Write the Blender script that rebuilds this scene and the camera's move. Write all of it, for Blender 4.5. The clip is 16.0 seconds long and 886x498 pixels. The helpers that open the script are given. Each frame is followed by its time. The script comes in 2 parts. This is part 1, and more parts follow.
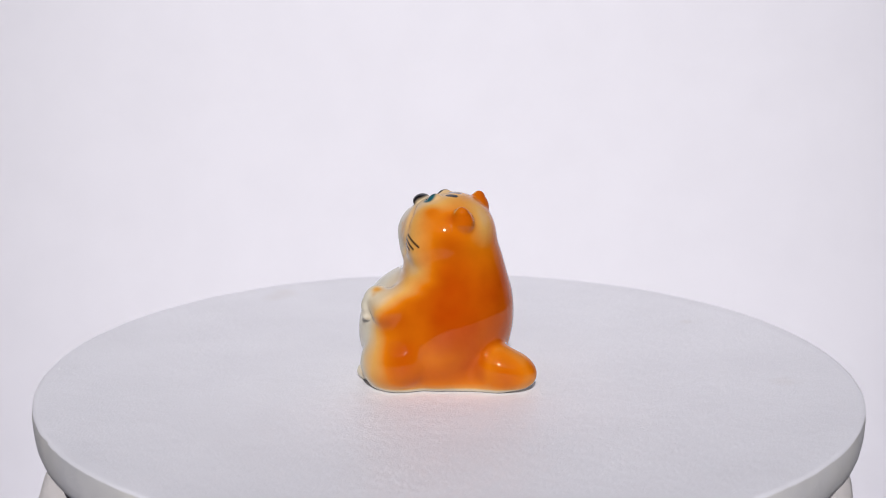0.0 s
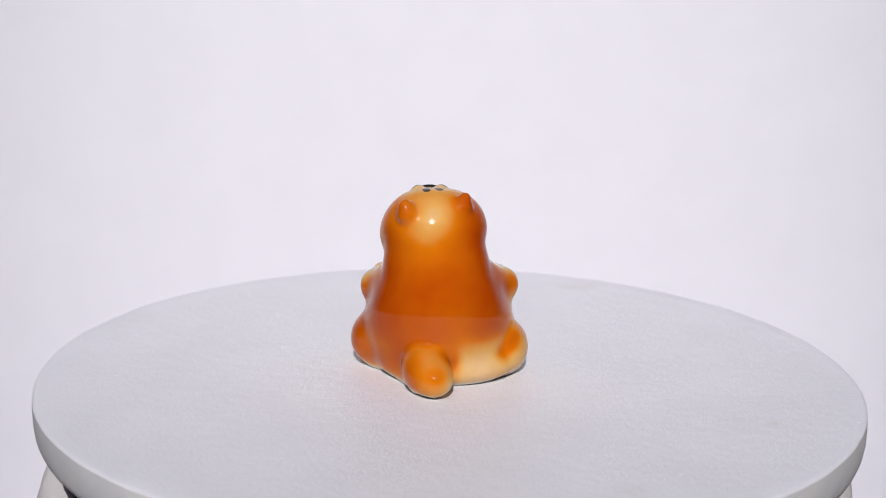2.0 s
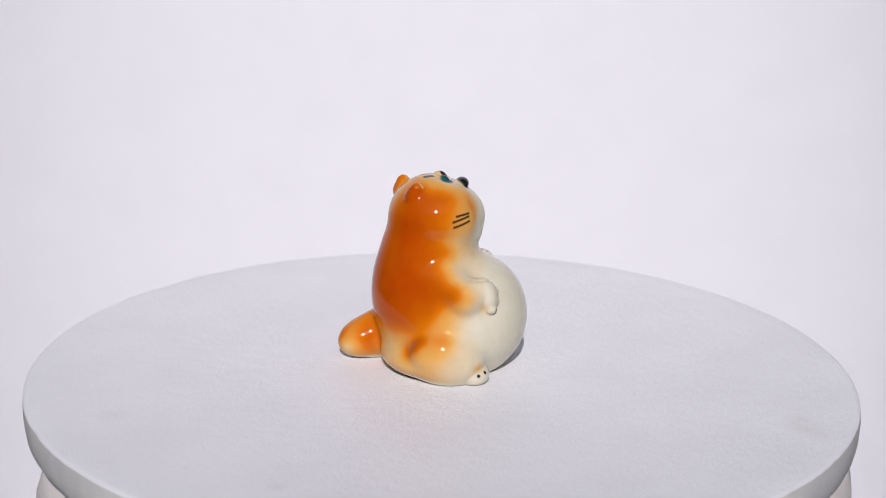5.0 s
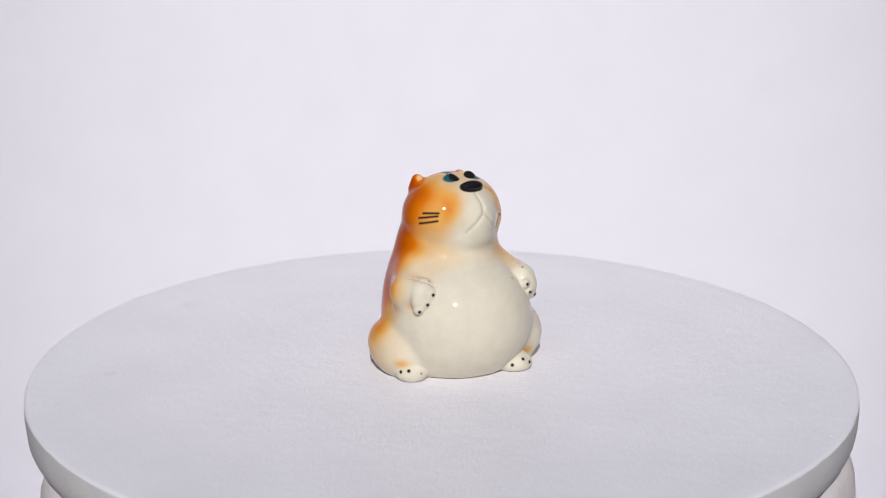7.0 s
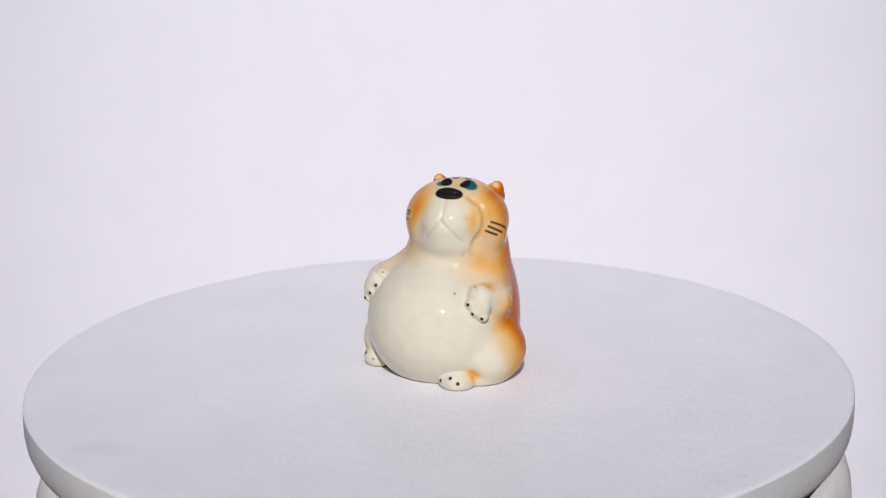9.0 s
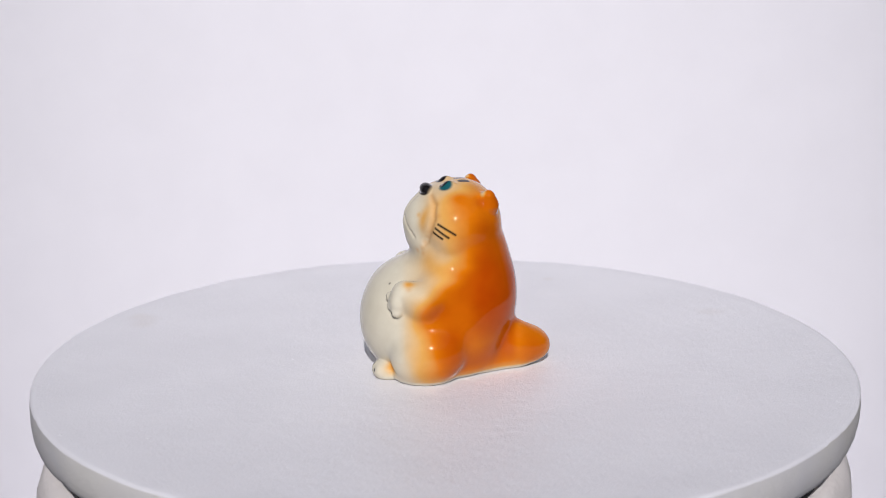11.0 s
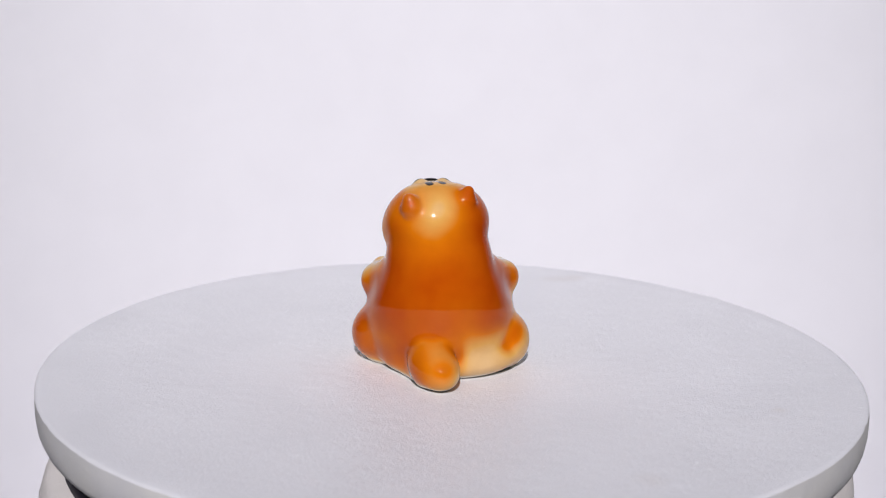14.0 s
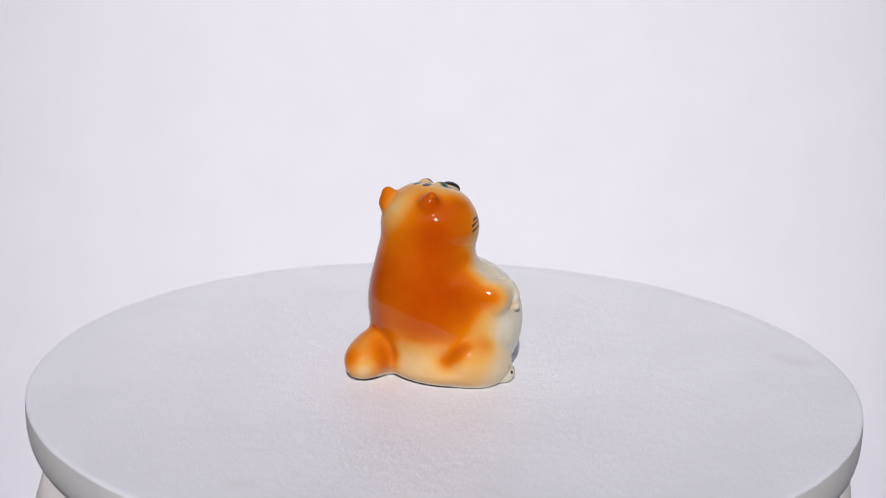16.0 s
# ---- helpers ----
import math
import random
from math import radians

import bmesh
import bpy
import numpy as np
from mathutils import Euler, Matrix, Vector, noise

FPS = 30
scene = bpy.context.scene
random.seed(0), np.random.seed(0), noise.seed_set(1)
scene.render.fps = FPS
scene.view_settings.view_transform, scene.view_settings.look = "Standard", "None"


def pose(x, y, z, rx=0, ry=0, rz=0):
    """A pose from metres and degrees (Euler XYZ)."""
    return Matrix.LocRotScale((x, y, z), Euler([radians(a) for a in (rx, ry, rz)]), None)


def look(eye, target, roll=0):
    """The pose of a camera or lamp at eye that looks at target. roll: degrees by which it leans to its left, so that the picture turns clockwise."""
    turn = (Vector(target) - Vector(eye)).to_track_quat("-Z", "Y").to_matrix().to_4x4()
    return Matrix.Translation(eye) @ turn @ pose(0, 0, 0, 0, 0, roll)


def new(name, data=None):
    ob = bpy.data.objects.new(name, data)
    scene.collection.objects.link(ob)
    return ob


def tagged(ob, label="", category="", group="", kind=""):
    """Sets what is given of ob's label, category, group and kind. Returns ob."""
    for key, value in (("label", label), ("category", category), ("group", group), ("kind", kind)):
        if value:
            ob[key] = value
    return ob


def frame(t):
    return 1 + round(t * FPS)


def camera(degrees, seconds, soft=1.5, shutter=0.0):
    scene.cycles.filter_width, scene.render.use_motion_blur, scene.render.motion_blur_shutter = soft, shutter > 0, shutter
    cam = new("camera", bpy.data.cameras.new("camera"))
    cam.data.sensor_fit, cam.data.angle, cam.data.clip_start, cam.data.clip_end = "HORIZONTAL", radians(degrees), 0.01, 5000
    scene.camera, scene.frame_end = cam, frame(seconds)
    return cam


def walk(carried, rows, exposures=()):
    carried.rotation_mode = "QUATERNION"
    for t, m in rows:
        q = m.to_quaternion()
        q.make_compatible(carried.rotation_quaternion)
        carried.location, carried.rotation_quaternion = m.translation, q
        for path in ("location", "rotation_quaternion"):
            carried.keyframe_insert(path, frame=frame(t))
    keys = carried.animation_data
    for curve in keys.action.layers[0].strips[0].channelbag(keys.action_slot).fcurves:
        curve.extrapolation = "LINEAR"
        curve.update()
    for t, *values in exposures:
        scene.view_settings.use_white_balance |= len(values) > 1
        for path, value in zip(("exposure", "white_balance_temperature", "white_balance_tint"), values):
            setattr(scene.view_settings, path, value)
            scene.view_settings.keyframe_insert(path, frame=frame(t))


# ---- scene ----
cam = camera(32.93, 16.0, soft=1.0)

# ---- camera: on a stand, settling a little at first ----
EYE = (0.0, -0.4416, 0.1532)
AIM = [(0.0, 14.38, -0.08), (0.5, 14.42, -0.075), (1.0, 14.46, -0.07), (1.5, 14.50, -0.06), (2.0, 14.55, -0.054), (2.5, 14.60, -0.04),
       (3.0, 14.66, -0.02), (3.5, 14.69, 0.0), (4.2, 14.735, 0.0), (5.2, 14.89, -0.04), (6.3, 14.985, -0.10), (7.0, 14.925, -0.19),
       (8.0, 14.947, -0.186), (8.6, 14.843, -0.075), (9.2, 14.775, -0.03), (10.2, 14.84, -0.03), (11.3, 14.896, -0.052),
       (12.5, 14.86, -0.09), (14.0, 14.80, -0.126), (15.0, 14.64, -0.06), (16.0, 14.62, -0.01)]


def aim(pitch, yaw):
    p, w = radians(pitch), radians(yaw)
    d = Vector((math.sin(w) * math.cos(p), math.cos(w) * math.cos(p), -math.sin(p)))
    return look(EYE, Vector(EYE) + d, 0.23)


cam.data.dof.use_dof, cam.data.dof.focus_distance, cam.data.dof.aperture_fstop = True, 0.447, 15.0
walk(cam, [(t, aim(p, w)) for t, p, w in AIM])

# ---- light: a photo lamp high behind the camera, a dim sky as fill through an assumed open roof ----
LAMP_UP, LAMP_SIDE, LAMP_FAR = radians(36.5), radians(-0.5), 5.0
world = bpy.data.worlds.new("daylight")
scene.world = world
world.use_nodes = True
sky = world.node_tree.nodes.new("ShaderNodeTexSky")
sky.sky_type, sky.sun_disc = "NISHITA", False
sky.sun_elevation, sky.sun_rotation = LAMP_UP, math.pi
world.node_tree.links.new(sky.outputs[0], world.node_tree.nodes["Background"].inputs[0])
world.node_tree.nodes["Background"].inputs[1].default_value = 0.06
lamp_data = bpy.data.lights.new("photo_lamp", "SPOT")
lamp_data.energy, lamp_data.shadow_soft_size, lamp_data.color = 1245.0, 0.035, (0.985, 0.955, 0.975)
# Narrow soft cone, chosen to darken the corners as lens falloff would
lamp_data.spot_size, lamp_data.spot_blend = radians(11.0), 1.0
lamp = new("photo_lamp", lamp_data)
lamp.matrix_world = look(Vector((math.sin(LAMP_SIDE) * math.cos(LAMP_UP), -math.cos(LAMP_SIDE) * math.cos(LAMP_UP), math.sin(LAMP_UP))) * LAMP_FAR, (0, 0.42, -0.05))
scene.view_settings.exposure = 0.0

TURN = 12.106      # seconds for one turn
TILT = (0.01543, 0.01296)  # slope of the plate against its axle
OFF = (-0.00184, 0.00035)  # the plate sits a little off its axle


# ---- materials ----
def material(name):
    m = bpy.data.materials.new(name)
    m.use_nodes = True
    return m, m.node_tree.nodes, m.node_tree.links, m.node_tree.nodes["Principled BSDF"]


def noise_tex(nodes, links, scale, detail=4.0, rough=0.55):
    co = nodes.new("ShaderNodeTexCoord")
    n = nodes.new("ShaderNodeTexNoise")
    n.inputs["Scale"].default_value, n.inputs["Detail"].default_value, n.inputs["Roughness"].default_value = scale, detail, rough
    links.new(co.outputs["Object"], n.inputs["Vector"])
    return n


def ramp(nodes, links, src, stops):
    r = nodes.new("ShaderNodeValToRGB")
    el = r.color_ramp.elements
    while len(el) < len(stops):
        el.new(0.5)
    for e, (p, c) in zip(el, stops):
        e.position, e.color = p, (*c, 1)
    links.new(src, r.inputs[0])
    return r


def bump(nodes, links, src, strength, distance, before=None):
    b = nodes.new("ShaderNodeBump")
    b.inputs["Strength"].default_value, b.inputs["Distance"].default_value = strength, distance
    links.new(src, b.inputs["Height"])
    if before:
        links.new(before.outputs[0], b.inputs["Normal"])
    return b


def plaster(name, light, dark, rough, grain, relief):
    m, nodes, links, p = material(name)
    a = noise_tex(nodes, links, 28, 5)
    c = ramp(nodes, links, a.outputs[0], [(0.35, dark), (0.62, light)])
    links.new(c.outputs[0], p.inputs["Base Color"])
    f = noise_tex(nodes, links, grain, 6, 0.6)
    g = noise_tex(nodes, links, grain * 0.18, 3)
    b1 = bump(nodes, links, g.outputs[0], 0.5, relief * 1.6)
    b2 = bump(nodes, links, f.outputs[0], 0.7, relief, b1)
    links.new(b2.outputs[0], p.inputs["Normal"])
    p.inputs["Roughness"].default_value = rough
    return m


PLATE = plaster("plate_paint", (0.805, 0.795, 0.827), (0.77, 0.76, 0.792), 0.45, 1300, 0.00030)


def stain(mat, spots, colour):
    """Faint brownish smears at places on the plate, broken up by noise."""
    nodes, links = mat.node_tree.nodes, mat.node_tree.links
    p = nodes["Principled BSDF"]
    src = p.inputs["Base Color"].links[0].from_socket
    n = noise_tex(nodes, links, 160, 5)
    co = nodes.new("ShaderNodeTexCoord")
    for place, r, amount in spots:
        d = nodes.new("ShaderNodeVectorMath")
        d.operation = "DISTANCE"
        d.inputs[1].default_value = place
        links.new(co.outputs["Object"], d.inputs[0])
        k = nodes.new("ShaderNodeMapRange")
        k.inputs[1].default_value, k.inputs[2].default_value, k.inputs[3].default_value, k.inputs[4].default_value = 0, r, amount, 0
        links.new(d.outputs["Value"], k.inputs[0])
        f = nodes.new("ShaderNodeMath")
        f.operation = "MULTIPLY"
        links.new(k.outputs[0], f.inputs[0])
        links.new(n.outputs[0], f.inputs[1])
        m = nodes.new("ShaderNodeMix")
        m.data_type = "RGBA"
        links.new(f.outputs[0], m.inputs[0])
        links.new(src, m.inputs[6])
        m.inputs[7].default_value = (*colour, 1)
        src = m.outputs[2]
    links.new(src, p.inputs["Base Color"])


stain(PLATE, [((-0.0425, -0.101, -0.002), 0.006, 0.30), ((-0.0485, -0.102, -0.002), 0.007, 0.34), ((-0.0525, -0.1035, -0.002), 0.005, 0.28),
              ((-0.0495, 0.092, 0.0005), 0.006, 0.26), ((-0.0947, 0.040, -0.001), 0.003, 0.35)], (0.55, 0.45, 0.36))
RIM = plaster("cut_rim", (0.745, 0.725, 0.70), (0.685, 0.675, 0.695), 0.6, 420, 0.0003)
BASE = plaster("rough_base", (0.80, 0.755, 0.735), (0.73, 0.685, 0.665), 0.75, 420, 0.0005)
PAPER = plaster("backdrop_paper", (0.768, 0.757, 0.798), (0.752, 0.741, 0.782), 0.9, 1500, 0.00003)
FLAKE = plaster("white_flake", (0.85, 0.85, 0.86), (0.80, 0.80, 0.82), 0.35, 900, 0.0001)
HUB, hub_nodes, hub_links, hub_p = material("dark_hub")
hub_p.inputs["Base Color"].default_value = (0.012, 0.010, 0.018, 1)
hub_p.inputs["Roughness"].default_value = 0.6
WALL = plaster("room_wall", (0.16, 0.155, 0.15), (0.13, 0.125, 0.12), 0.8, 60, 0.001)

GLAZE, gn, gl, gp = material("painted_glaze")
paint = gn.new("ShaderNodeVertexColor")
paint.layer_name = "paint"
mottle = noise_tex(gn, gl, 260, 5)
mr = ramp(gn, gl, mottle.outputs[0], [(0.3, (0.94, 0.93, 0.92)), (0.65, (1.0, 1.0, 1.0))])
mx = gn.new("ShaderNodeMix")
mx.data_type, mx.blend_type = "RGBA", "MULTIPLY"
mx.inputs[0].default_value = 1.0
gl.new(paint.outputs[0], mx.inputs[6])
gl.new(mr.outputs[0], mx.inputs[7])
gl.new(mx.outputs[2], gp.inputs["Base Color"])
gp.inputs["Roughness"].default_value = 0.5
gp.inputs["Specular IOR Level"].default_value = 0.0
gp.inputs["Coat Weight"].default_value = 1.0
gp.inputs["Coat Roughness"].default_value = 0.055
gp.inputs["Coat IOR"].default_value = 1.31
wave = noise_tex(gn, gl, 140, 2)
gl.new(bump(gn, gl, wave.outputs[0], 0.05, 0.0002).outputs[0], gp.inputs["Coat Normal"])


# ---- meshes ----
def part(name, bm, mat, parent=None, label=""):
    me = bpy.data.meshes.new(name)
    bm.to_mesh(me)
    bm.free()
    for p in me.polygons:
        p.use_smooth = True
    me.materials.append(mat)
    ob = new(name, me)
    ob.parent = parent
    if label:
        ob["label"] = label
    return ob


def lathe(profile, n, wobble=None):
    """A ring mesh round z from (radius, z) pairs; a pair of radius 0 closes it."""
    bm = bmesh.new()
    rings = []
    for k, (r, z) in enumerate(profile):
        if r == 0:
            rings.append([bm.verts.new((0, 0, z))])
            continue
        ring = []
        for i in range(n):
            a = 2 * math.pi * i / n
            dr, dz = wobble(a, k, r) if wobble else (0, 0)
            ring.append(bm.verts.new(((r + dr) * math.cos(a), (r + dr) * math.sin(a), z + dz)))
        rings.append(ring)
    for a, b in zip(rings, rings[1:]):
        for i in range(n):
            j = (i + 1) % n
            if len(a) == 1:
                bm.faces.new((a[0], b[j], b[i]))
            elif len(b) == 1:
                bm.faces.new((a[i], a[j], b[0]))
            else:
                bm.faces.new((a[i], a[j], b[j], b[i]))
    bmesh.ops.recalc_face_normals(bm, faces=bm.faces)
    return bm


# ---- backdrop and room ----
def backdrop():
    """A white paper sweep: floor, wide curve, wall, the sides turned forward."""
    bm = bmesh.new()
    line = [(-0.32 + 0.08 * k, -0.3005) for k in range(9)]
    r = 0.04
    line += [(0.38 + r * math.sin(a), -0.3005 + r - r * math.cos(a)) for a in [radians(9 * k) for k in range(11)]]
    line += [(0.42, z) for z in (-0.2, -0.1, 0.0, 0.1, 0.2, 0.3, 0.4, 0.5)]
    rows = []
    for y, z in line:
        rows.append([bm.verts.new((x, y - (1.0 * x * x if y > 0.35 else 0), z)) for x in [-0.465 + 0.031 * i for i in range(31)]])
    for a, b in zip(rows, rows[1:]):
        for i in range(30):
            bm.faces.new((a[i], a[i + 1], b[i + 1], b[i]))
    ob = part("backdrop", bm, PAPER)
    ob.modifiers.new("thickness", "SOLIDIFY").thickness = 0.0015
    tagged(ob, "smooth white paper sweep curving up behind the turntable", "backdrop", kind="structure")


backdrop()


def slab(name, low, high, mat, label):
    bm = bmesh.new()
    bmesh.ops.create_cube(bm, size=1)
    for v in bm.verts:
        v.co = Vector([l + (c + 0.5) * (h - l) for c, l, h in zip(v.co, low, high)])
    bmesh.ops.bevel(bm, geom=bm.edges[:], offset=0.004, segments=1, affect="EDGES")
    ob = part(name, bm, mat)
    for p in ob.data.polygons:
        p.use_smooth = False
    return tagged(ob, label, name.split("_")[0], kind="structure")


# Unseen room, assumed: dark for the glaze to reflect, roof open for sky fill
slab("floor", (-3.5, -5.4, -0.362), (3.5, 2.6, -0.302), WALL, "plain grey floor under the paper sweep")
slab("wall_north", (-3.5, 2.6, -0.302), (3.5, 2.7, 3.3), WALL, "plain grey room wall")
slab("wall_south", (-3.5, -5.5, -0.302), (3.5, -5.4, 3.3), WALL, "plain grey room wall behind the lamp")
slab("wall_east", (3.5, -5.5, -0.302), (3.6, 2.7, 3.3), WALL, "plain grey room wall")
slab("wall_west", (-3.6, -5.5, -0.302), (-3.5, 2.7, 3.3), WALL, "plain grey room wall")
slab("ceiling", (-3.6, 1.0, 3.3), (3.6, 2.7, 3.4), WALL, "unseen grey strip of ceiling, the rest left open for sky fill")

# ---- turntable ----
table = new("turntable")
tagged(table, "round white plaster turntable turning on a rough pale base", "turntable")


def plate_wobble(a, k, r):
    v = Vector((math.cos(a), math.sin(a), 0.13 * k))
    if r < 0.118:
        return 0, 0
    chip = max(0.0, noise.noise(v * 19) - 0.28) * 0.0016 + max(0.0, noise.noise(v * 60 + Vector((5, 0, 0))) - 0.3) * 0.0010
    return noise.noise(v * 3) * 0.0002 - 0.4 * chip, noise.noise(v * 9) * 0.0002


TOP = [(0.0, 0.0), (0.02, 0.0), (0.05, 0.0), (0.08, 0.0), (0.105, 0.0), (0.119, 0.0), (0.1240, -0.00005), (0.1249, -0.0002), (0.1254, -0.0007)]
SIDE = [(0.1254, -0.0007), (0.1256, -0.0035), (0.1255, -0.0070), (0.1251, -0.0098), (0.1244, -0.0117), (0.1230, -0.0127), (0.1190, -0.0130), (0.10, -0.0130), (0, -0.0130)]


def tilted(bm):
    for v in bm.verts:
        v.co.z += TILT[0] * v.co.x + TILT[1] * v.co.y
        v.co.x += OFF[0]
        v.co.y += OFF[1]
    return bm


def same_wobble(shift):
    return lambda a, k, r: plate_wobble(a, k + shift, r)


platter = part("platter", tilted(lathe(TOP, 360, same_wobble(0))), PLATE, table, "white painted disc with a fine grain")
part("rim", tilted(lathe(SIDE, 360, same_wobble(len(TOP) - 1))), RIM, platter, "uneven pale cut rim")
part("hub", lathe([(0.0, -0.0155), (0.1165, -0.0155), (0.1172, -0.019), (0.1172, -0.0212), (0.0, -0.0212)], 96), HUB, table, "black hub in the gap")


FLAKES = [(-0.064, 0.084), (-0.0616, 0.080), (-0.0714, -0.077), (0.066, -0.0805), (0.092, -0.0646), (0.0, 0.075), (0.0253, -0.081), (0.0624, -0.105), (-0.1173, 0.037)]


def flecks(count, seed):
    """Loose white flakes lying on the plate."""
    rnd = random.Random(seed)
    bm = bmesh.new()
    for _ in range(count):
        a, r = rnd.uniform(0, 2 * math.pi), 0.122 * math.sqrt(rnd.uniform(0.07, 1))
        n, size = rnd.randint(4, 6), rnd.choice((0.00014, 0.00018, 0.0002, 0.00025, 0.0004))
        c = Vector((r * math.cos(a), r * math.sin(a), 0.0))
        if _ < len(FLAKES):
            c, size = Vector((FLAKES[_][0], FLAKES[_][1], 0)), 0.00045
        turn, flat = rnd.uniform(0, 6.28), rnd.uniform(0.35, 0.9)
        low, up = [], []
        for i in range(n):
            b = 2 * math.pi * i / n
            d = Vector((math.cos(b) * size * rnd.uniform(0.7, 1.3), math.sin(b) * size * flat * rnd.uniform(0.7, 1.2), 0))
            d.rotate(Euler((0, 0, turn)))
            low.append(bm.verts.new(c + d + Vector((0, 0, -0.0001))))
            up.append(bm.verts.new(c + d * 0.7 + Vector((0, 0, size * rnd.uniform(0.12, 0.35)))))
        bm.faces.new(up)
        for i in range(n):
            j = (i + 1) % n
            bm.faces.new((low[i], low[j], up[j], up[i]))
    return tilted(bm)


tagged(part("flakes", flecks(60, 4), FLAKE, platter, "tiny loose white flakes"), kind="stuff")


def base_wobble(a, k, r):
    v = Vector((math.cos(a), math.sin(a), 0.2 * k))
    lift = 0.0032 * math.cos(a) if 0.1 < r and k < 7 else 0  # the top of the base leans, closing the gap on one side
    return (noise.noise(v * 5) * 0.0008 + noise.noise(v * 24) * 0.0004, lift + noise.noise(v * 15) * 0.0004) if r > 0.1 else (0, 0)


part("base", lathe([(0.0, -0.021), (0.10, -0.021), (0.1185, -0.0211), (0.1212, -0.0222), (0.1230, -0.0250), (0.1243, -0.0290), (0.1250, -0.036), (0.1254, -0.05),
                    (0.1254, -0.28), (0.1245, -0.2992), (0, -0.2992)], 240, base_wobble), BASE, table, "rough pale plaster base")


# ---- the figurine: one glazed mesh ----
def rot(rx, ry, rz):
    return np.array(Euler([radians(a) for a in (rx, ry, rz)]).to_matrix(), dtype=np.float64)


def ball(c, r, turn=(0, 0, 0)):
    m, c, r = rot(*turn), np.array(c, float), np.array(r, float)

    def f(p):
        q = (p - c) @ m
        k0 = np.sqrt(((q / r) ** 2).sum(1))
        k1 = np.sqrt(((q / r ** 2) ** 2).sum(1)) + 1e-9
        return k0 * (k0 - 1.0) / k1
    return f


def rod(a, b, ra, rb):
    a, b = np.array(a, float), np.array(b, float)

    def f(p):
        d = b - a
        h = np.clip(((p - a) @ d) / (d @ d), 0, 1)
        return np.linalg.norm(p - a - h[:, None] * d, axis=1) - (ra + (rb - ra) * h)
    return f


def join(a, b, k):
    h = np.maximum(k - np.abs(a - b), 0) / k
    return np.minimum(a, b) - h * h * h * k / 6


def carve(a, b, k):
    return -join(-a, b, k)


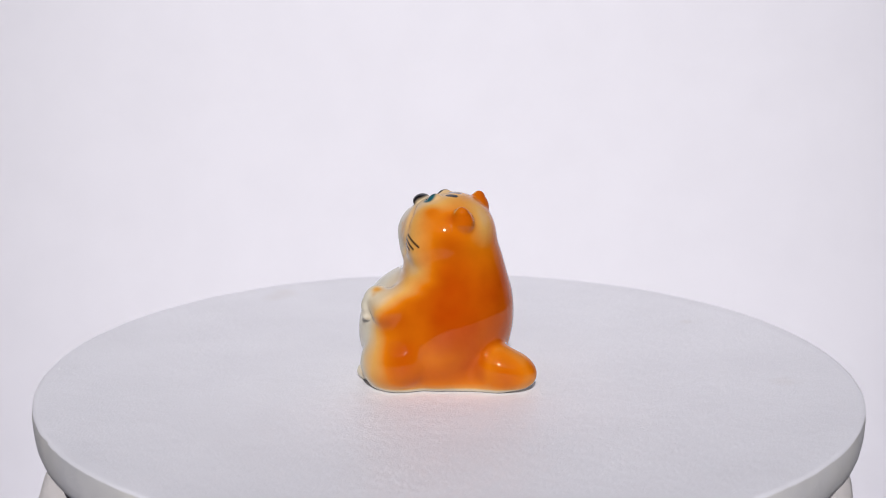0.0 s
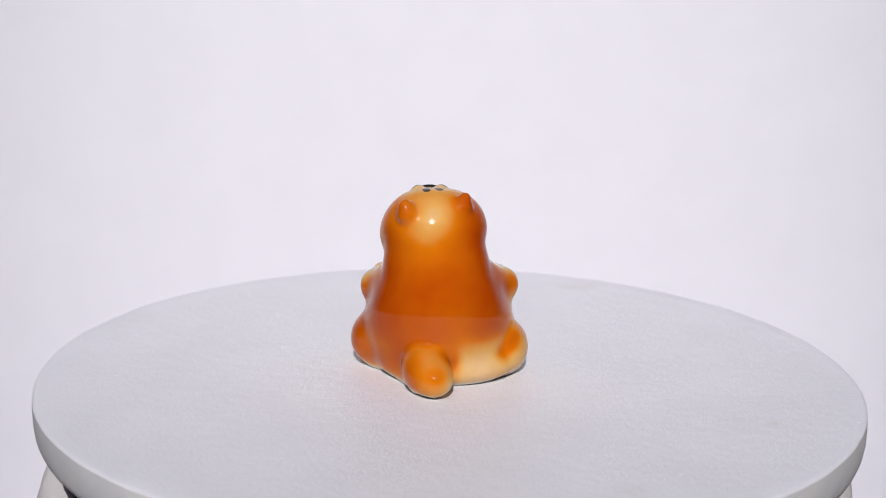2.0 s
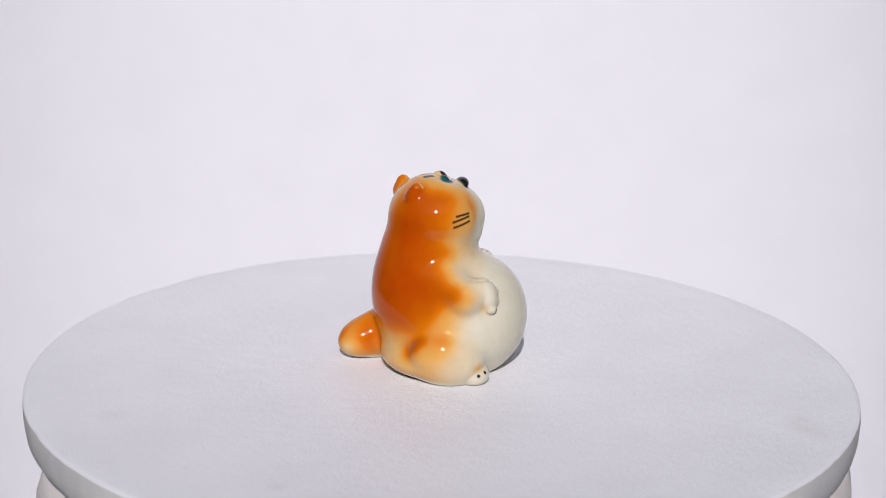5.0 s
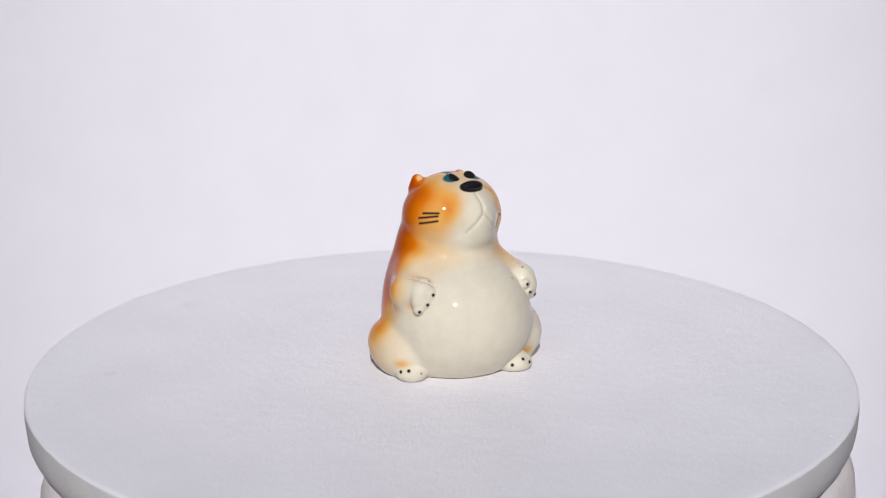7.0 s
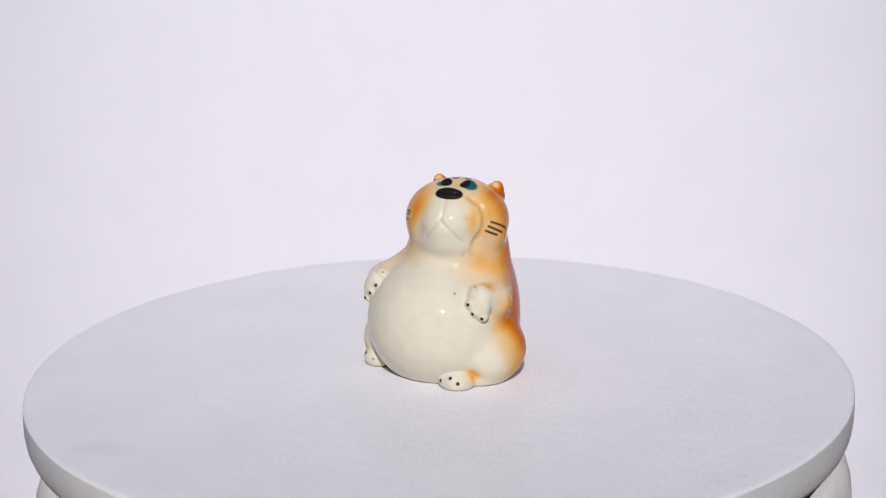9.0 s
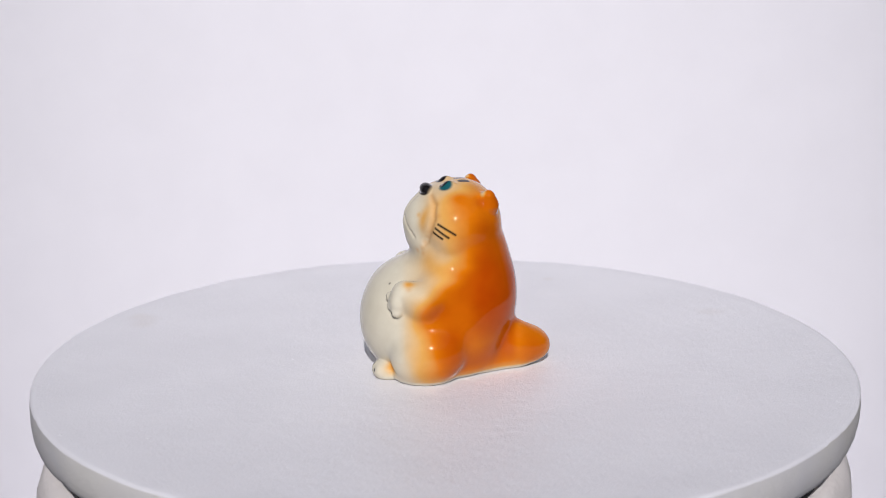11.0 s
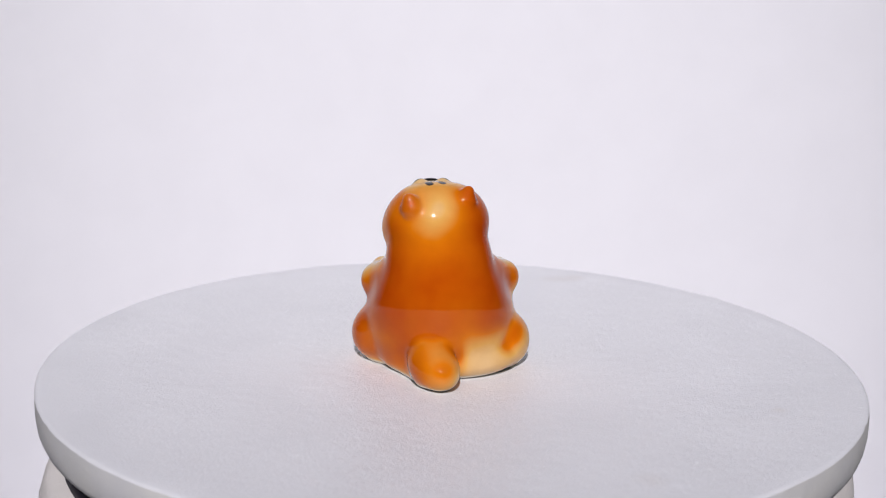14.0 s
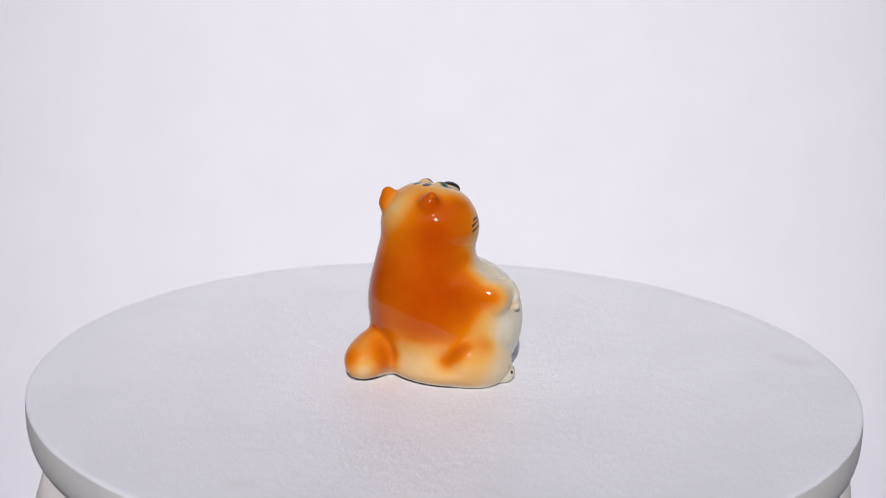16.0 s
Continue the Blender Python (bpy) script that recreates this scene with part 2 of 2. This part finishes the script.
# in millimetres, the base at the origin, the face towards -y
BODY = [
    (ball((1.8, -3.0, 14.0), (23.2, 22.6, 19.0)), 0),
    (ball((0.9, -7.2, 19.2), (20.0, 17.2, 15.2)), 5),
    (ball((-2.0, 2.2, 4.6), (20.8, 16.8, 6.6)), 7),
    (ball((1.8, 3.4, 20.5), (20.0, 18.2, 18.5)), 6),
    (ball((2.0, 5.4, 27.0), (17.0, 15.9, 19.0)), 6),
    (ball((2.6, 4.0, 38.0), (15.0, 13.4, 10.0)), 6),
    (ball((2.4, 7.6, 38.0), (13.4, 9.1, 16.0)), 5),
    (ball((2.9, 3.2, 46.0), (15.9, 13.8, 12.7), (-8, 0, 12)), 3),
    # muzzle, chin and the two jowls
    (ball((4.7, -5.6, 46.3), (8.0, 6.8, 7.8), (-14, 0, 10)), 2.2),
    (ball((4.4, -5.2, 41.0), (8.4, 6.2, 5.0), (0, 0, 10)), 3),
    (ball((-3.0, -2.2, 44.5), (6.9, 6.9, 8.4)), 2.5),
    (ball((12.3, 2.4, 44.0), (7.1, 6.4, 8.4)), 2.0),
    # the face slopes back from nose to brow
    (lambda p: (58.0 + 0.27 * p[:, 1] - p[:, 2]) * 0.96, "cut"),
    (ball((4.9, -5.3, 55.5), (4.2, 2.2, 1.9), (-25, 0, 8)), 0.8),
    (ball((1.1, 0.6, 56.0), (2.7, 2.6, 2.8), (0, 0, 10)), 1.0),
    (ball((7.7, 1.5, 56.0), (2.7, 2.6, 2.8), (0, 0, 10)), 1.0),
    # ears
    (ball((-5.3, 8.5, 53.3), (3.0, 2.9, 3.5), (6, -8, 4)), 2.0),
    (ball((10.2, 12.3, 52.0), (3.1, 3.6, 3.7), (6, 8, -25)), 2.0),
    (rod((-5.7, 8.2, 54.2), (-6.3, 8.0, 56.3), 2.7, 1.6), 2.2),
    (rod((10.7, 12.5, 52.8), (11.3, 12.8, 54.9), 2.9, 1.8), 2.2),
    # arms and paws
    (rod((-12.0, 0.0, 29.0), (-17.3, -6.6, 26.0), 5.4, 5.1), 5.5),
    (rod((-17.3, -6.6, 26.0), (-15.6, -11.6, 27.0), 5.2, 4.2), 1.8),
    (rod((16.0, 0.0, 28.6), (20.8, -6.4, 25.2), 5.2, 5.0), 6.0),
    (rod((20.8, -6.4, 25.2), (19.2, -11.6, 27.0), 5.2, 4.2), 1.8),
    (ball((-15.9, -13.3, 25.0), (3.9, 2.9, 4.2), (0, -40, 10)), 1.2),
    (ball((19.3, -13.4, 24.6), (3.9, 3.1, 4.2), (0, 40, -8)), 1.2),
    (ball((-14.2, -14.7, 26.9), (1.6, 1.8, 1.6)), 1.0),
    (ball((-16.0, -14.9, 24.6), (1.6, 1.8, 1.6)), 1.0),
    (ball((-18.0, -14.2, 22.6), (1.6, 1.8, 1.6)), 1.0),
    (ball((17.9, -15.6, 26.0), (1.6, 1.8, 1.6)), 1.0),
    (ball((19.4, -15.2, 23.8), (1.6, 1.8, 1.6)), 1.0),
    (ball((21.4, -14.0, 22.2), (1.6, 1.8, 1.6)), 1.0),
    (ball((17.8, -10.6, 28.4), (2.0, 2.4, 1.7)), 1.4),
    (ball((-14.6, -11.2, 28.8), (2.0, 2.4, 1.7)), 1.4),
    # thighs and feet
    (ball((-18.7, -1.6, 7.5), (7.2, 11.0, 8.5), (14, 0, 8)), 3.2),
    (ball((21.0, -5.0, 8.8), (8.2, 11.0, 8.8), (14, 0, -6)), 4.0),
    (ball((-14.3, -1.6, 2.2), (8.0, 9.6, 4.2)), 2.5),
    (ball((16.0, -6.0, 2.2), (9.0, 10.0, 4.2)), 2.5),
    (ball((-17.6, -9.2, 2.1), (5.0, 4.8, 3.7), (0, 0, -35)), 0.8),
    (ball((14.2, -16.6, 2.1), (5.4, 5.1, 3.7), (0, 0, 8)), 1.0),
    (ball((-20.6, -8.2, 2.3), (1.8, 1.8, 1.9)), 0.8),
    (ball((-19.2, -10.3, 2.7), (1.8, 1.8, 1.9)), 0.8),
    (ball((-16.4, -11.6, 2.3), (1.8, 1.8, 1.9)), 0.8),
    (ball((11.2, -18.8, 2.3), (1.8, 1.8, 1.9)), 0.8),
    (ball((14.3, -19.8, 2.8), (1.8, 1.8, 1.9)), 0.8),
    (ball((16.8, -19.0, 2.4), (1.8, 1.8, 1.9)), 0.8),
    # tail, curled to one side
    (rod((7.0, 14.0, 12.2), (4.8, 21.0, 9.0), 4.8, 5.7), 4.5),
    (ball((4.1, 23.4, 7.1), (6.9, 10.1, 6.4), (-12, 0, 28)), 3.0),
    (rod((7.5, 12.0, 4.2), (5.2, 21.5, 4.2), 6.2, 4.9), 3.5),
]
NOSE_LINE = [(4.9, -7.8, 53.9), (5.7, -10.7, 51.0), (5.5, -12.0, 48.6)]
MOUTH = [(0.2, -11.2, 43.0), (3.0, -12.2, 46.0), (5.5, -12.0, 48.6), (7.9, -11.6, 46.6), (11.1, -9.1, 42.4)]
CHEEK_EAST = [(10.4, -4.1, 54.8), (13.9, -3.1, 52.8), (15.9, -3.4, 49.2), (15.7, -4.2, 46.0), (14.6, -5.2, 43.0), (13.3, -6.1, 40.8)]
CHEEK_WEST = [(-0.6, -6.3, 54.9), (-3.0, -7.8, 52.4), (-4.6, -8.4, 49.8), (-5.2, -8.7, 47.4)]
CREASE_WEST = [(-18.4, -7.4, 31.3), (-16.4, -13.0, 30.7), (-12.6, -14.5, 29.0)]
CREASE_EAST = [(18.2, -12.4, 30.2), (20.2, -14.8, 28.9), (17.3, -16.4, 27.3)]


def solid(p):
    d = None
    for f, k in BODY:
        d = f(p) if d is None else carve(d, f(p), 3.0) if k == "cut" else join(d, f(p), k)
    return d


def on_skin(p, field):
    """The points drawn on to the field's zero surface."""
    q = np.array(p, float)
    for _ in range(8):
        d = field(q)
        g = np.stack([(field(q + np.eye(3)[a] * 0.03) - d) / 0.03 for a in range(3)], 1)
        q = q - (d / ((g ** 2).sum(1) + 1e-6))[:, None] * g
    return q


def along(line, n):
    pts = [np.array(a) + (np.array(b) - a) * k / n for a, b in zip(line, line[1:]) for k in range(n)]
    return np.array(pts + [np.array(line[-1], float)])


def groove(line, r, k):
    """A shallow furrow of one depth that follows the skin."""
    pts = on_skin(along(line, 3), solid)
    return [(rod(a, b, r, r), k) for a, b in zip(pts, pts[1:])]


CUTS = groove(NOSE_LINE, -0.2, 1.8) + groove(MOUTH, -0.2, 1.8) + groove(CHEEK_EAST, -0.2, 2.6) + groove(CREASE_WEST, -0.05, 1.5)


def figure(p):
    d = solid(p)
    near = (p[:, 1] < 2) & (p[:, 2] > 27)
    if near.any():
        e, q = d[near], p[near]
        for f, k in CUTS:
            e = carve(e, f(q), k)
        d[near] = e
    floor = 1000 * (TILT[0] * (p[:, 0] / 1000 - OFF[0]) + TILT[1] * (p[:, 1] / 1000 - OFF[1])) + 0.05
    x, y, z = p.T
    d = d + 0.05 * np.sin(0.30 * x + 0.21 * z) * np.sin(0.33 * y - 0.12 * x) * np.sin(0.29 * z + 1)
    return carve(d, p[:, 2] - floor, 0.9)


def surface(field, low, high, h, block=5):
    """The field's zero surface as quads: solved on a fine grid near the surface only, then drawn on to it."""
    n = (np.ceil((np.array(high) - low) / (h * block)).astype(int) + 1) * block
    cn = n // block
    grid = np.stack(np.meshgrid(*[np.arange(c) for c in cn], indexing="ij"), -1).reshape(-1, 3)
    near = np.abs(field(low + (grid * block + block / 2) * h)) < h * block * 1.5 + 0.5
    mask = np.repeat(np.repeat(np.repeat(near.reshape(cn), block, 0), block, 1), block, 2)
    val = np.full(n, 9.0)
    idx = np.argwhere(mask)
    out = np.empty(len(idx))
    for s in range(0, len(idx), 200000):
        out[s:s + 200000] = field(low + idx[s:s + 200000] * h)
    val[mask] = out
    inside = (val < 0) & mask
    # cells of the near blocks that the surface crosses
    c = [inside[i:n[0] - 1 + i, j:n[1] - 1 + j, k:n[2] - 1 + k] for i in (0, 1) for j in (0, 1) for k in (0, 1)]
    m = [mask[i:n[0] - 1 + i, j:n[1] - 1 + j, k:n[2] - 1 + k] for i in (0, 1) for j in (0, 1) for k in (0, 1)]
    count = sum(x.astype(np.int8) for x in c)
    cross = (count > 0) & (count < 8) & np.logical_and.reduce(m)
    number = np.full(cross.shape, -1)
    cells = np.argwhere(cross)
    number[cross] = np.arange(len(cells))
    verts = low + (cells + 0.5) * h
    for _ in range(4):
        d = field(verts)
        e = 0.02
        grad = np.stack([(field(verts + np.eye(3)[a] * e) - d) / e for a in range(3)], 1)
        g2 = (grad ** 2).sum(1) + 1e-6
        verts = verts - np.clip(d / g2, -h, h)[:, None] * grad
    quads = []
    for a in range(3):
        b, c2 = (a + 1) % 3, (a + 2) % 3
        sl0 = [slice(None)] * 3
        sl1 = [slice(None)] * 3
        sl0[a], sl1[a] = slice(0, n[a] - 1), slice(1, n[a])
        both = mask[tuple(sl0)] & mask[tuple(sl1)]
        flip = (inside[tuple(sl0)] != inside[tuple(sl1)]) & both
        e = np.argwhere(flip)
        e = e[(e[:, b] > 0) & (e[:, c2] > 0) & (e[:, b] < n[b] - 1) & (e[:, c2] < n[c2] - 1)]
        first = inside[e[:, 0], e[:, 1], e[:, 2]]
        q = []
        for db, dc in ((1, 1), (0, 1), (0, 0), (1, 0)):
            s = e.copy()
            s[:, b] -= db
            s[:, c2] -= dc
            q.append(number[s[:, 0], s[:, 1], s[:, 2]])
        q = np.stack(q, 1)
        good = (q >= 0).all(1)
        quads.append(np.where(first[:, None], q, q[:, ::-1])[good])
    return verts, np.concatenate(quads)


def step(a, b, x):
    t = np.clip((x - a) / (b - a), 0, 1)
    return t * t * (3 - 2 * t)


def blob(v, c, r):
    return np.exp(-(((v - np.array(c, float)) / np.array(r, float)) ** 2).sum(1))


def glaze(v, nor):
    """Airbrushed orange over cream, by place on the figure."""
    x, y, z = v.T
    wob = 1.5 * np.sin(0.31 * z + 0.2 * x) + 0.8 * np.sin(0.5 * y + 0.37 * z)
    left = step(-8, 5, x)
    # back and flanks
    edge = -4.0 - 2.5 * left + 5.0 * step(25, 32, z) + wob
    o = step(-9, 9.5, y - edge + 2.0 * left * np.clip(nor[:, 0], 0, 1) * step(-16, -8, y) * step(32, 27, z))
    o *= 1 - 0.68 * (1 - left) * (1 - 0.1 * step(-12, -18, x)) * step(27, 6, z) * step(31, 17, y)
    o *= 1 - 0.45 * step(6.5, 0.5, z) * left
    o += 0.13 * step(-16, -8, y) * step(22, 31, z)
    # head
    hd = step(31, 41, z)
    cheek = step(6.3, 13.0, np.sqrt((x - 5.4) ** 2 + 0.75 * (y + 12) ** 2 + 0.6 * (z - 44) ** 2) + 0.6 * wob)
    top = step(53, 57, z) * step(14, 2, y)
    head = cheek * (0.44 - 0.11 * left + (0.50 - 0.02 * left) * step(-4, 10, y)) * (1 - 0.4 * top) * (1 - 0.35 * step(46, 40, z) * step(4, -4, y))
    o = o * (1 - hd) + hd * head
    o *= 1 - 0.42 * blob(v, (2, 14, 54), (7, 8, 6)) - 0.30 * blob(v, (4.5, 16, 47.5), (6, 6, 7))
    # pooled colour, and a darker dab painted on the underside of the east arm
    for c, r, a in (((-6.6, 9.8, 55), (3.6, 2.6, 3.4), 0.5), ((11.5, 14.9, 53.5), (3.8, 2.8, 3.6), 0.5), ((26, 2, 15), (3.6, 3.6, 3.2), 0.6), ((27, 3, 11), (4, 4, 4), 0.35), ((25, -2.5, 23), (4.5, 4, 3), 0.5), ((21.3, -10.6, 30.6), (1.5, 1.8, 1.2), 0.5), ((-19.6, -13.0, 22.8), (1.6, 1.8, 1.8), 0.45), ((21, -7, 30), (5, 5, 4), 0.12),
                    ((-17.5, 9.6, 8.6), (2.8, 2.6, 2.6), 0.6), ((-20.4, 8.4, 11.2), (2.8, 2.6, 2.4), 0.6), ((-21.6, 6.4, 13.4), (2.4, 2.4, 2.0), 0.4), ((-21.5, -4.0, 28), (3.2, 4.5, 3.6), 0.45), ((-23.7, 0, 14), (3, 3, 2.4), 0.22), ((19, -16, 3.6), (2.2, 2.6, 2.2), 0.25), ((15, -5, 36), (4, 4, 4), 0.15), ((24, -10, 10), (5, 4, 6), 0.12), ((14, 4, 55), (2.6, 3, 1.6), 0.35), ((-21.6, -10.6, 5.4), (2.4, 2.2, 1.4), 0.42), ((-5, -8.2, 50.4), (1.6, 2, 3), 0.2), ((-10.5, -0.5, 47), (3.5, 4, 5), 0.3), ((-16, 5, 28), (4, 5, 8), 0.35), ((3, 18, 28), (9, 6, 9), 0.12), ((-10, 9, 45), (5, 6, 8), 0.3), ((-13, 8, 36), (5, 5, 7), 0.25), ((15, 10, 26), (6, 7, 9), 0.15), ((-6.2, 8, 56), (2.6, 2.8, 2.6), 0.35), ((-10.5, 3.5, 50), (4, 5, 6), 0.25), ((-17.5, 6, 26), (4, 4, 9), 0.25), ((-14.5, 4.5, 38), (3.5, 4.5, 5), 0.25), ((5, 17, 14), (9, 4, 3), 0.4), ((-3.0, 18.5, 9), (2.0, 3, 3.5), 0.6), ((-11, 8, 46), (5.5, 7, 8), 0.6), ((13, 18, 10), (3.0, 4, 4), 0.4), ((18.5, -15, 4.5), (2.6, 2.2, 2), 0.4),
                    ((14.4, -15, 5.8), (2.6, 1.7, 1.7), 0.7), ((-7.5, 0.5, 53.0), (4.2, 5, 4.2), 0.50), ((15, 2.5, 49), (3, 4, 7), 0.15),
                    # the dabs at the ears paint in the dark of hollows not modelled
                    ((-18, 3, 33), (4, 5, 5), 0.3), ((13.5, -7.5, 49), (1.3, 2.5, 5), 0.35), ((-2.2, -7.0, 50.5), (3.2, 4.0, 4.4), 0.26), ((-8.2, 7.4, 55), (1.6, 2.0, 1.8), 0.6), ((13, 10.5, 53), (1.6, 2.0, 1.8), 0.5), ((-12, -0.5, 38), (3, 4, 2.6), 0.35), ((12, -8, 49.5), (0.8, 0.8, 0.8), 0.25), ((5, 28, 10), (6, 4, 3.5), 0.3)):
        o = o + a * blob(v, c, r) * (1 - 0.3 * o)
    o = o + 0.22 * step(5, 16, y) * step(11, 20, z) * step(50, 38, z) + 0.35 * step(8, 15, np.abs(x - 2)) * step(6, 12, y) * step(12, 20, z) * step(52, 46, z)
    for c, f in (((-6.0, 7.2, 55.8), (0.35, -0.9, 0.2)), ((10.8, 11.5, 54.2), (-0.1, -0.95, 0.2))):
        face = step(0.25, 0.75, nor @ np.array(f)) * (blob(v, c, (4, 4, 4)) > 0.3)
        o = o * (1 - 0.72 * face)
    # paler rolls of the jaw, the neck and the upper arm
    for c, r, a in (((18, 1.5, 37.6), (4, 5, 2.2), 0.30), ((18.5, 6, 35), (3.5, 4, 1.8), 0.22), ((21.5, 0, 32), (4, 5, 2.2), 0.22), ((26, -7.5, 28.5), (3, 3, 3), 0.25),
                    ((24.5, -6.5, 11), (5, 5.5, 6.5), 0.45), ((22, -9.5, 26), (5, 4, 4.5), 0.5), ((22, -3, 28), (5, 6, 5), 0.2), ((20, 9, 12), (5, 5, 2.5), 0.12)):
        o = o * (1 - a * blob(v, c, r))
    # cream paws, feet and belly front
    o *= 1 - 0.9 * step(-11, -14.5, y) * step(36, 33, z) * (z > 8)
    tail = step(20, 23, y) * step(16, 14, z)
    o = o * (1 - tail) + tail * (0.62 - 0.30 * step(3.5, 0.5, z) + 0.45 * blob(v, (9, 26, 8), (4, 6, 5)) + 0.5 * blob(v, (-2.5, 22, 9.5), (4, 4, 4.5))
                                 + 0.28 * blob(v, (1, 32, 8.5), (3.5, 3, 3.5)) - 0.36 * blob(v, (-3.5, 30, 4.5), (4, 3.5, 3.5)) + 0.2 * blob(v, (4, 22, 12.5), (4, 3, 2)))
    rest = z - 1000 * (TILT[0] * (x / 1000 - OFF[0]) + TILT[1] * (y / 1000 - OFF[1]))
    o *= 1 - 0.85 * step(2.0, 0.7, rest) - 0.1 * step(4.5, 1.0, rest)
    cloud = np.array([0.8 * noise.noise(Vector(p) * 0.10) + 0.35 * noise.noise(Vector(p) * 0.28) for p in v])
    o = np.where(o > 0.7, 0.7 + 0.42 * (1 - np.exp(-(np.maximum(o, 0.7) - 0.7) / 0.42)), o)
    o = np.clip(o + 0.05 * cloud * step(0.1, 0.6, o), 0, 1.15)
    stops = np.array([0, 0.18, 0.45, 0.78, 1.1])
    cols = np.array([(0.635, 0.592, 0.474), (0.635, 0.505, 0.325), (0.66, 0.343, 0.084), (0.60, 0.155, 0.003), (0.39, 0.05, 0.001)])
    return np.stack([np.interp(o, stops, cols[:, k]) for k in range(3)], 1)


DOTS = [(-14.2, -16.5, 27.2), (-16.2, -16.7, 24.5), (-18.5, -16.0, 22.4), (18.0, -17.4, 26.2), (19.3, -16.9, 23.4), (21.8, -15.8, 22.0),
        (-22.1, -10.8, 3.0), (-20.4, -12.7, 3.6), (10.9, -20.6, 2.6), (14.4, -21.1, 4.1), (16.8, -20.8, 2.7)]
FAINT = [(18.4, -13.5, 30.6), (-13.9, -13.0, 30.4), (13.1, -16.4, 28.7), (-16.9, -13.6, 2.5)]
WHISKERS = [((16.3, -1.1, 47.4), (19.2, 3.0, 45.1)), ((16.4, -2.2, 46.4), (19.0, 1.1, 44.2)), ((16.1, -3.2, 45.2), (18.6, -0.8, 43.7)),
            ((-10.5, -3.8, 48.7), (-7.1, -7.0, 48.9)), ((-11.5, -2.9, 47.2), (-7.4, -7.0, 48.1)), ((-11.5, -3.2, 45.6), (-7.7, -7.4, 46.8))]
BLACK, TEAL = (0.012, 0.011, 0.012), (0.01, 0.09, 0.105)


def marks(v, col):
    def nearest(p):
        return on_skin([p], figure)[0]

    def stroke(pts, r, colour, strength=1.0, soft=0.22):
        d = np.full(len(v), 99.0)
        for p in pts:
            d = np.minimum(d, np.sqrt(((v - p) ** 2).sum(1)))
        w = (strength * step(r + soft, r - soft, d))[:, None]
        col[:] = col * (1 - w) + np.array(colour) * w

    for p in DOTS:
        stroke([nearest(p)], 0.55, BLACK)
    for p in FAINT:
        stroke([nearest(p)], 0.36, BLACK, 0.7)
    for a, b in WHISKERS:
        stroke(on_skin(along((a, b), 24), figure), 0.34, BLACK, 0.97, 0.2)

    # Tan strokes darken the mouth and arm folds in the paint; CREASE_EAST has no furrow
    TAN, RUST = (0.42, 0.26, 0.12), (0.55, 0.24, 0.05)
    for line, r, colour, strength, soft in ((NOSE_LINE, 0.25, TAN, 0.18, 0.5), (MOUTH, 0.25, TAN, 0.18, 0.5), (CHEEK_EAST, 0.5, RUST, 0.5, 1.1),
                                            (CHEEK_WEST, 1.0, RUST, 0.16, 1.6), (CREASE_WEST, 0.2, TAN, 0.45, 0.4), (CREASE_EAST, 0.2, TAN, 0.25, 0.5)):
        stroke(on_skin(along(line, 12), figure), r, colour, strength, soft)

    def patch(c, r, turn, colour, soft=0.12, strength=1.0):
        q = (v - np.array(c, float)) @ rot(*turn)
        k = np.sqrt(((q / np.array(r, float)) ** 2).sum(1))
        w = (strength * step(1 + soft, 1 - soft, k))[:, None]
        col[:] = col * (1 - w) + np.array(colour) * w

    patch((0.2, -0.7, 57.6), (2.2, 2.1, 2.2), (0, 0, 0), TEAL, 0.25)
    patch((8.9, 0.2, 57.6), (2.3, 2.1, 2.2), (0, 0, 0), TEAL, 0.25)
    patch((1.5, -1.0, 57.9), (1.75, 1.7, 1.8), (0, 0, 0), BLACK)
    patch((7.3, -0.1, 57.9), (1.75, 1.7, 1.8), (0, 0, 0), BLACK)
    stroke([nearest((2.0 - 0.12 * k, 3.8 + 0.26 * k, 58.8)) for k in range(7)], 1.1, BLACK)
    stroke([nearest((5.6 - 0.08 * k, 4.9 + 0.26 * k, 58.7)) for k in range(7)], 1.1, BLACK)
    patch((4.9, -5.8, 55.7), (4.4, 2.4, 2.15), (-25, 0, 8), BLACK, 0.08)


def figurine():
    low, high = np.array((-29.0, -30.0, -1.5)), np.array((33.0, 35.0, 62.0))
    v, q = surface(figure, low, high, 0.26)
    e = 0.05
    d = figure(v)
    nor = np.stack([figure(v + np.eye(3)[a] * e) - d for a in range(3)], 1) / e
    col = glaze(v, nor)
    marks(v, col)
    me = bpy.data.meshes.new("cat_figurine")
    me.from_pydata((v / 1000).tolist(), [], q.tolist())
    me.polygons.foreach_set("use_smooth", np.ones(len(me.polygons), dtype=bool))
    layer = me.color_attributes.new("paint", "FLOAT_COLOR", "POINT")
    layer.data.foreach_set("color", np.concatenate([col, np.ones((len(v), 1))], 1).astype(np.float32).ravel())
    me.materials.append(GLAZE)
    me.update()
    return tagged(new("cat_figurine", me), "glossy orange and cream porcelain fat cat figurine on a turntable", "figurine")


cat = figurine()


# ---- motion ----
def spin(t):
    return pose(0, 0, 0, 0, 0, -360 * (t - 8) / TURN)


def motions():
    rows = [(k * 0.5, spin(k * 0.5)) for k in range(33)]
    walk(platter, rows)
    walk(cat, rows)


motions()
